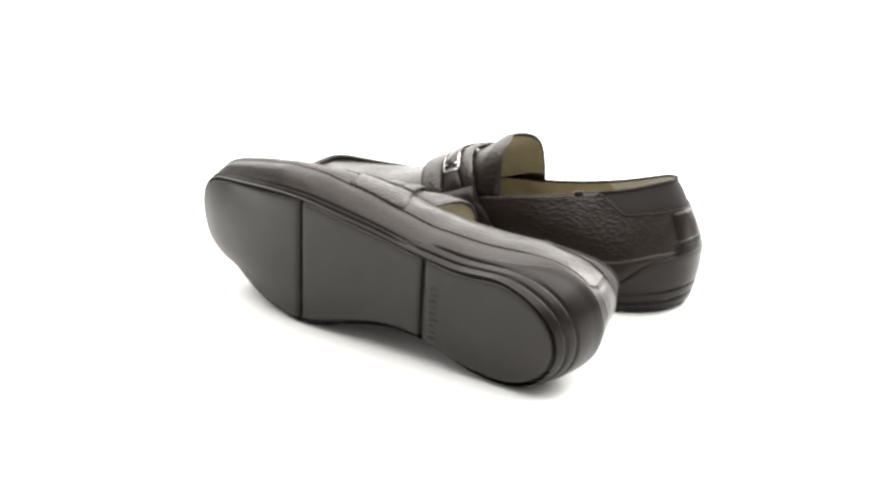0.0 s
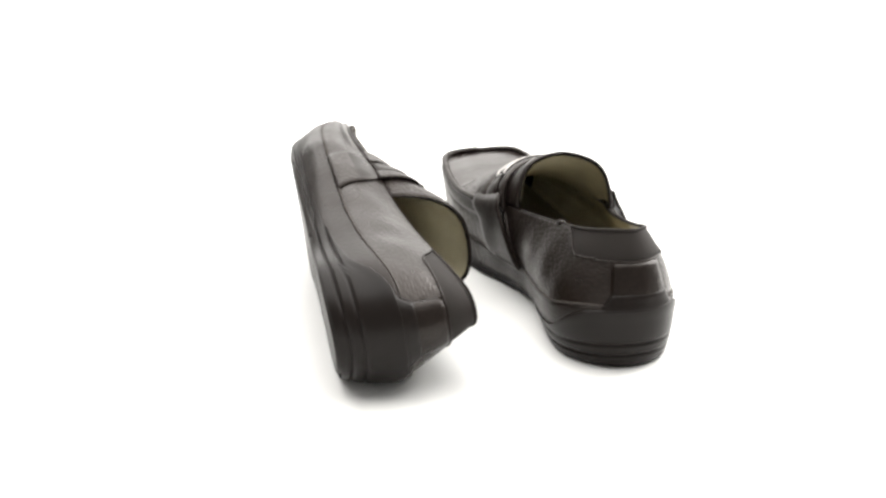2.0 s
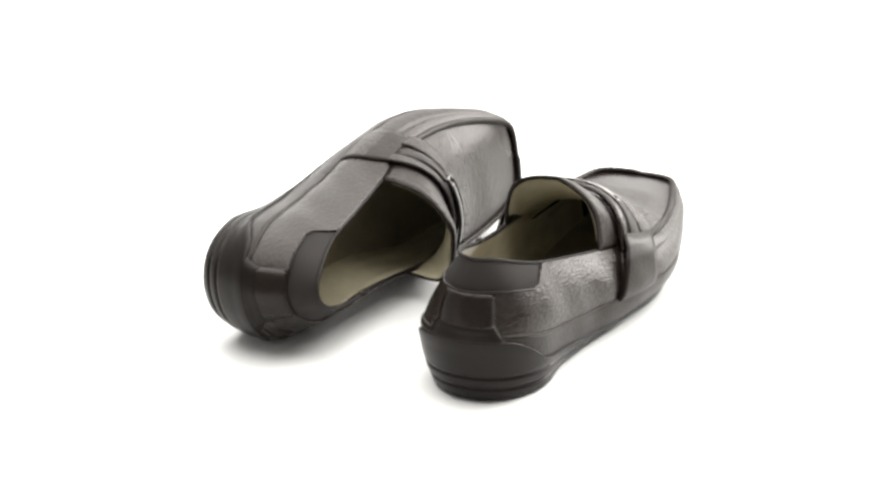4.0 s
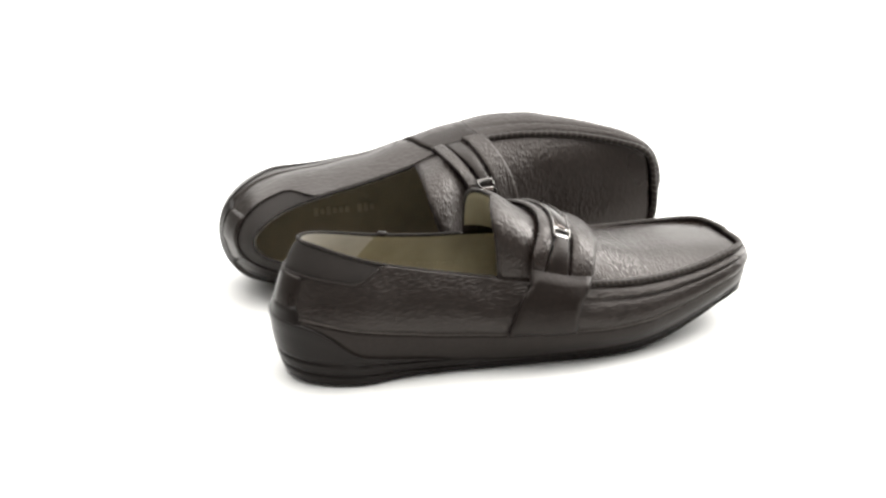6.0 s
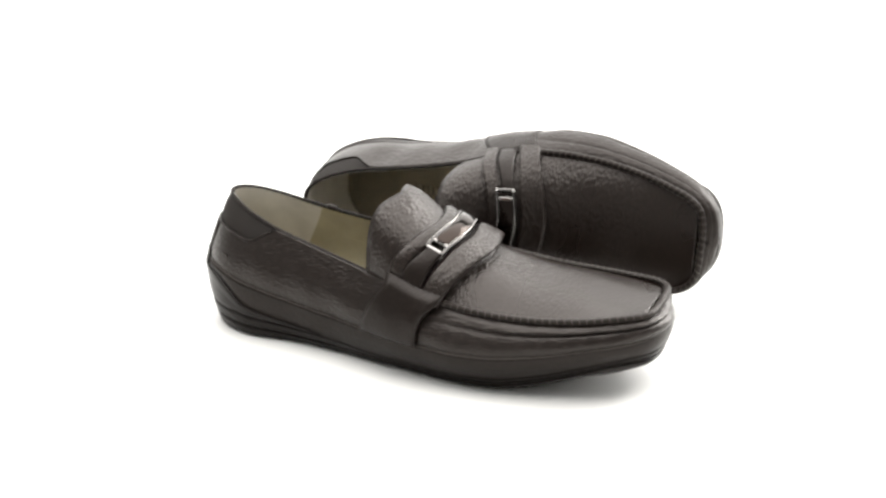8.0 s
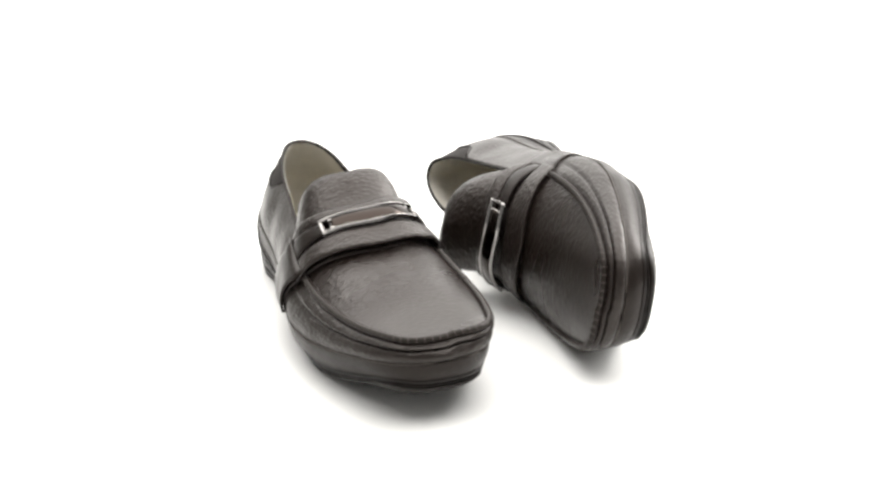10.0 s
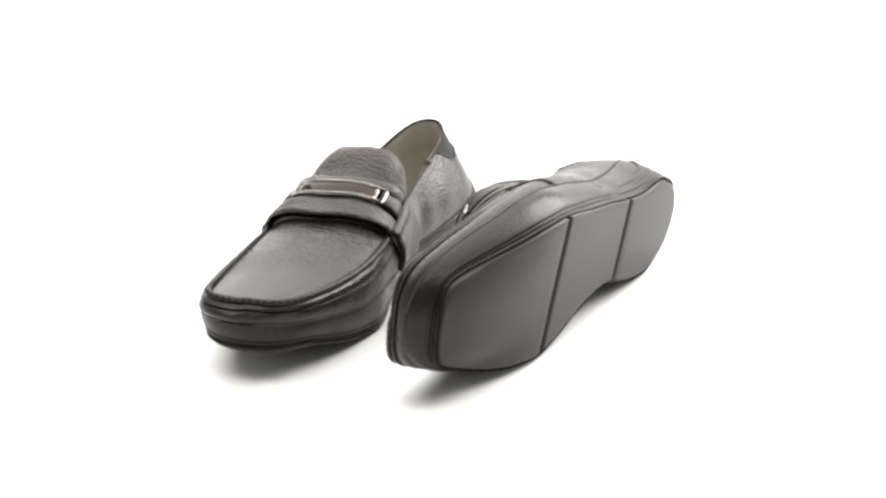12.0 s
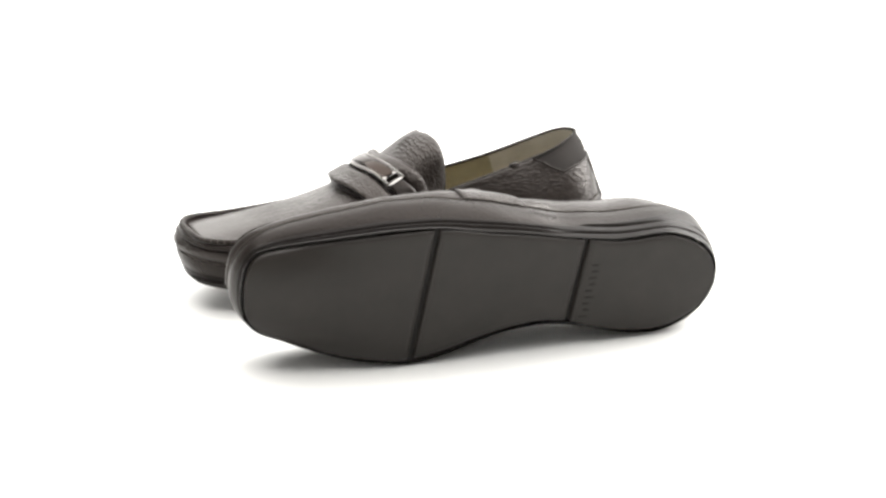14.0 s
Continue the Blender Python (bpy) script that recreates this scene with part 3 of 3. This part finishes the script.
def strap(shoe, side, slid, flare, proud):
    """A saddle strap: wide smooth ends on the walls, and between them a low bed with a raised strip along its rear and its front."""
    qs = [0.005 + 0.99 * i / 72 for i in range(73)]
    bm = bmesh.new()
    rows = [[across(q, lerp(REAR(q), FRONT(q), k / 12), 0.0012, flare) for q in qs] for k in range(13)]
    sheet(bm, relax(rows))
    band = part("strap", bm, LEATHER, shoe, "pebbled leather saddle strap across the vamp", side, thick=0.0015, merge=0)

    def strip(name, x0, x1, q0, q1, lifts, mat, label):
        bm = bmesh.new()
        rows = []
        for k, lift in enumerate(lifts):
            u = k / (len(lifts) - 1)
            row = []
            for i in range(61):
                q = lerp(q0, q1, i / 60)
                end = smooth(0.0, 0.10, i / 60) * (1 - smooth(0.90, 1.0, i / 60))
                row.append(across(q, lerp(x0(q), x1(q), u), lerp(0.0008, 0.0015 + (lift - 0.0015) * proud, end), flare))
            rows.append(row)
        sheet(bm, relax(rows, 4), flip=True)
        part(name, bm, mat, band, label, side, thick=0.0020, merge=0)

    strip("rear_strip", lambda q: REAR(q) - 0.0015, lambda q: REAR(q) + 0.0055, 0.250, 0.750, (0.0020, 0.0032, 0.0037, 0.0038, 0.0036, 0.0026), LEATHER, "narrow raised leather strip behind the bar")
    strip("front_strip", lambda q: FRONT(q) - 0.0115 - 0.002 * smooth(0.3, 0.45, q) * (1 - smooth(0.55, 0.7, q)), lambda q: FRONT(q) + 0.0015, 0.245, 0.755, (0.0032, 0.0046, 0.0050, 0.0050, 0.0050, 0.0051, 0.0051, 0.0046), LEATHER, "raised leather strip before the bar")
    # wide smooth end pieces on the walls, each with a stitched top
    for a, b in ((0.004, 0.276), (0.996, 0.724)):
        bm = bmesh.new()
        rows = []
        for k in range(11):
            u = k / 10
            rows.append([across(lerp(a, b, i / 16), lerp(REAR(lerp(a, b, i / 16)) - 0.001, FRONT(lerp(a, b, i / 16)) + 0.001, u), 0.0009 + 0.0023 * proud + (0.0004 + 0.0026 * proud) * smooth(0.3, 1.0, i / 16), flare) for i in range(17)])
        sheet(bm, rows, flip=a > 0.5)
        part("strap_end", bm, LEATHER_SMOOTH, band, "smooth leather strap end", side, thick=0.0016, merge=0)
        bm = bmesh.new()
        q = lerp(a, b, 0.93)
        for k in range(12):
            x = lerp(REAR(q) + 0.002, FRONT(q) - 0.002, k / 12)
            tube(bm, [across(q, x, 0.0018 + 0.0028 * proud), across(q, x + 0.0008, 0.0023 + 0.0028 * proud), across(q, x + 0.0018, 0.0018 + 0.0028 * proud)], 0.0004, 5)
        tagged(part("strap_stitching", bm, THREAD, band, "", side, merge=0), kind="stuff")
    # narrow tabs that run up to the metal bar
    for a, b in ((0.262, 0.372 + slid), (0.738, 0.660 + slid)):
        bm = bmesh.new()
        rows = []
        for k in range(7):
            u = k / 6 * 2 - 1
            row = []
            for i in range(15):
                q = lerp(a, b, i / 14)
                half = lerp(0.0066, 0.0042, smooth(0, 0.8, i / 14)) * (1 - 6 * slid)
                row.append(across(q, BAR_X(q) + half * u, lerp(0.0008 + 0.0020 * proud, 0.0030 + 0.0022 * proud, smooth(0, 0.4, i / 14)) - 0.0006 * u * u, flare))
            rows.append(row)
        sheet(bm, relax(rows, 2), flip=a < 0.5)
        part("strap_tab", bm, LEATHER_SMOOTH, band, "smooth leather tab holding the bar", side, thick=0.0018, merge=0)


def BAR_X(q):
    """The line of the metal bar, between the two strips."""
    return lerp(REAR(q) + 0.0060, FRONT(q) - 0.0135, 0.5)


def buckle(shoe, side, slid, flare):
    """The arched metal bar with an open loop at each end."""
    def at(q, w, up):
        return across(q + slid, BAR_X(q + slid) + w, up, flare)

    def strip(q0, q1, w0, w1, lift, name, parent, label="", bow=0.0, n=24, metal=CHROME, dome=0.0007):
        bm = bmesh.new()
        rows = []
        for i in range(n + 1):
            q = lerp(q0, q1, i / n)
            h = lift + bow * math.sin(math.pi * i / n)
            rows.append([at(q, w0, h - 0.0014), at(q, w0, h), at(q, w0 + 0.0006, h + 0.5 * dome), at(q, lerp(w0, w1, 0.3), h + dome * 0.9), at(q, lerp(w0, w1, 0.5), h + dome), at(q, lerp(w0, w1, 0.7), h + dome * 0.9), at(q, w1 - 0.0006, h + 0.5 * dome), at(q, w1, h), at(q, w1, h - 0.0014)])
        vs = sheet(bm, relax(np.array(rows).transpose(1, 0, 2), 2).transpose(1, 0, 2), closed=True)
        bm.faces.new(vs[0])
        bm.faces.new(vs[-1][::-1])
        return part(name, bm, metal, parent, label, side, merge=0)

    bar = strip(0.390, 0.646, -0.0046, 0.0046, 0.0066, "buckle", shoe, "dark polished metal bar with chrome end loops", 0.0010, metal=DARK_METAL, dome=0.0010)
    for a, b, c, d in ((0.362, 0.369, 0.388, 0.397), (0.674, 0.667, 0.648, 0.639)):
        strip(a, b, -0.0054, 0.0054, 0.0068, "loop_bar", bar, n=4)
        strip(c, d, -0.0054, 0.0054, 0.0068, "loop_bar", bar, n=4)
    for w0, w1 in ((-0.0056, -0.0040), (0.0040, 0.0056)):
        strip(0.362, 0.674, w0, w1, 0.0070, "rail", bar, bow=0.0010, n=30)


def loafer(side, flare, slid, proud, label):
    shoe = new("loafer")
    shoe.empty_display_size = 0.05
    outsole(shoe, side)
    rand_band(shoe, side)
    upper(shoe, side)
    inside(shoe, side)
    vamp(shoe, side, flare)
    strap(shoe, side, slid, flare, proud)
    buckle(shoe, side, slid, flare)
    return tagged(shoe, label, "shoe", "pair of loafers")


standing = loafer(-1, 0.0, 0.0, 1.0, "dark brown leather loafer standing upright on the white floor")
lying = loafer(1, 0.005, 0.036, 0.06, "dark brown leather loafer lying on its side, sole showing")

# ---- places on the turning table ----
STAND = pose(-0.1215, -0.0640, 0.0016, 0, 0, -0.1)
LIE_X, LIE_Y = Vector((0.9874, -0.1555, 0.015)).normalized(), Vector((-0.012, 0.134, 0.991))
LIE_Z = LIE_X.cross(LIE_Y).normalized()
LIE_Y = LIE_Z.cross(LIE_X)
LIE_O = Vector((-0.1113, 0.1092, 0.0354))
LIE = Matrix(((LIE_X.x, LIE_Y.x, LIE_Z.x, LIE_O.x), (LIE_X.y, LIE_Y.y, LIE_Z.y, LIE_O.y), (LIE_X.z, LIE_Y.z, LIE_Z.z, LIE_O.z), (0, 0, 0, 1)))


def turned(t):
    """The table's angle in degrees."""
    return -208.52 - 20.944 * t - 0.15065 * t**2 + 0.006202 * t**3


def motions():
    """The table turns clockwise at an even pace, and both shoes with it."""
    times = [0.25 * i for i in range(57)]
    for thing, place in ((standing, STAND), (lying, LIE)):
        walk(thing, [(t, pose(0, 0, 0, 0, 0, turned(t)) @ place) for t in times])


motions()
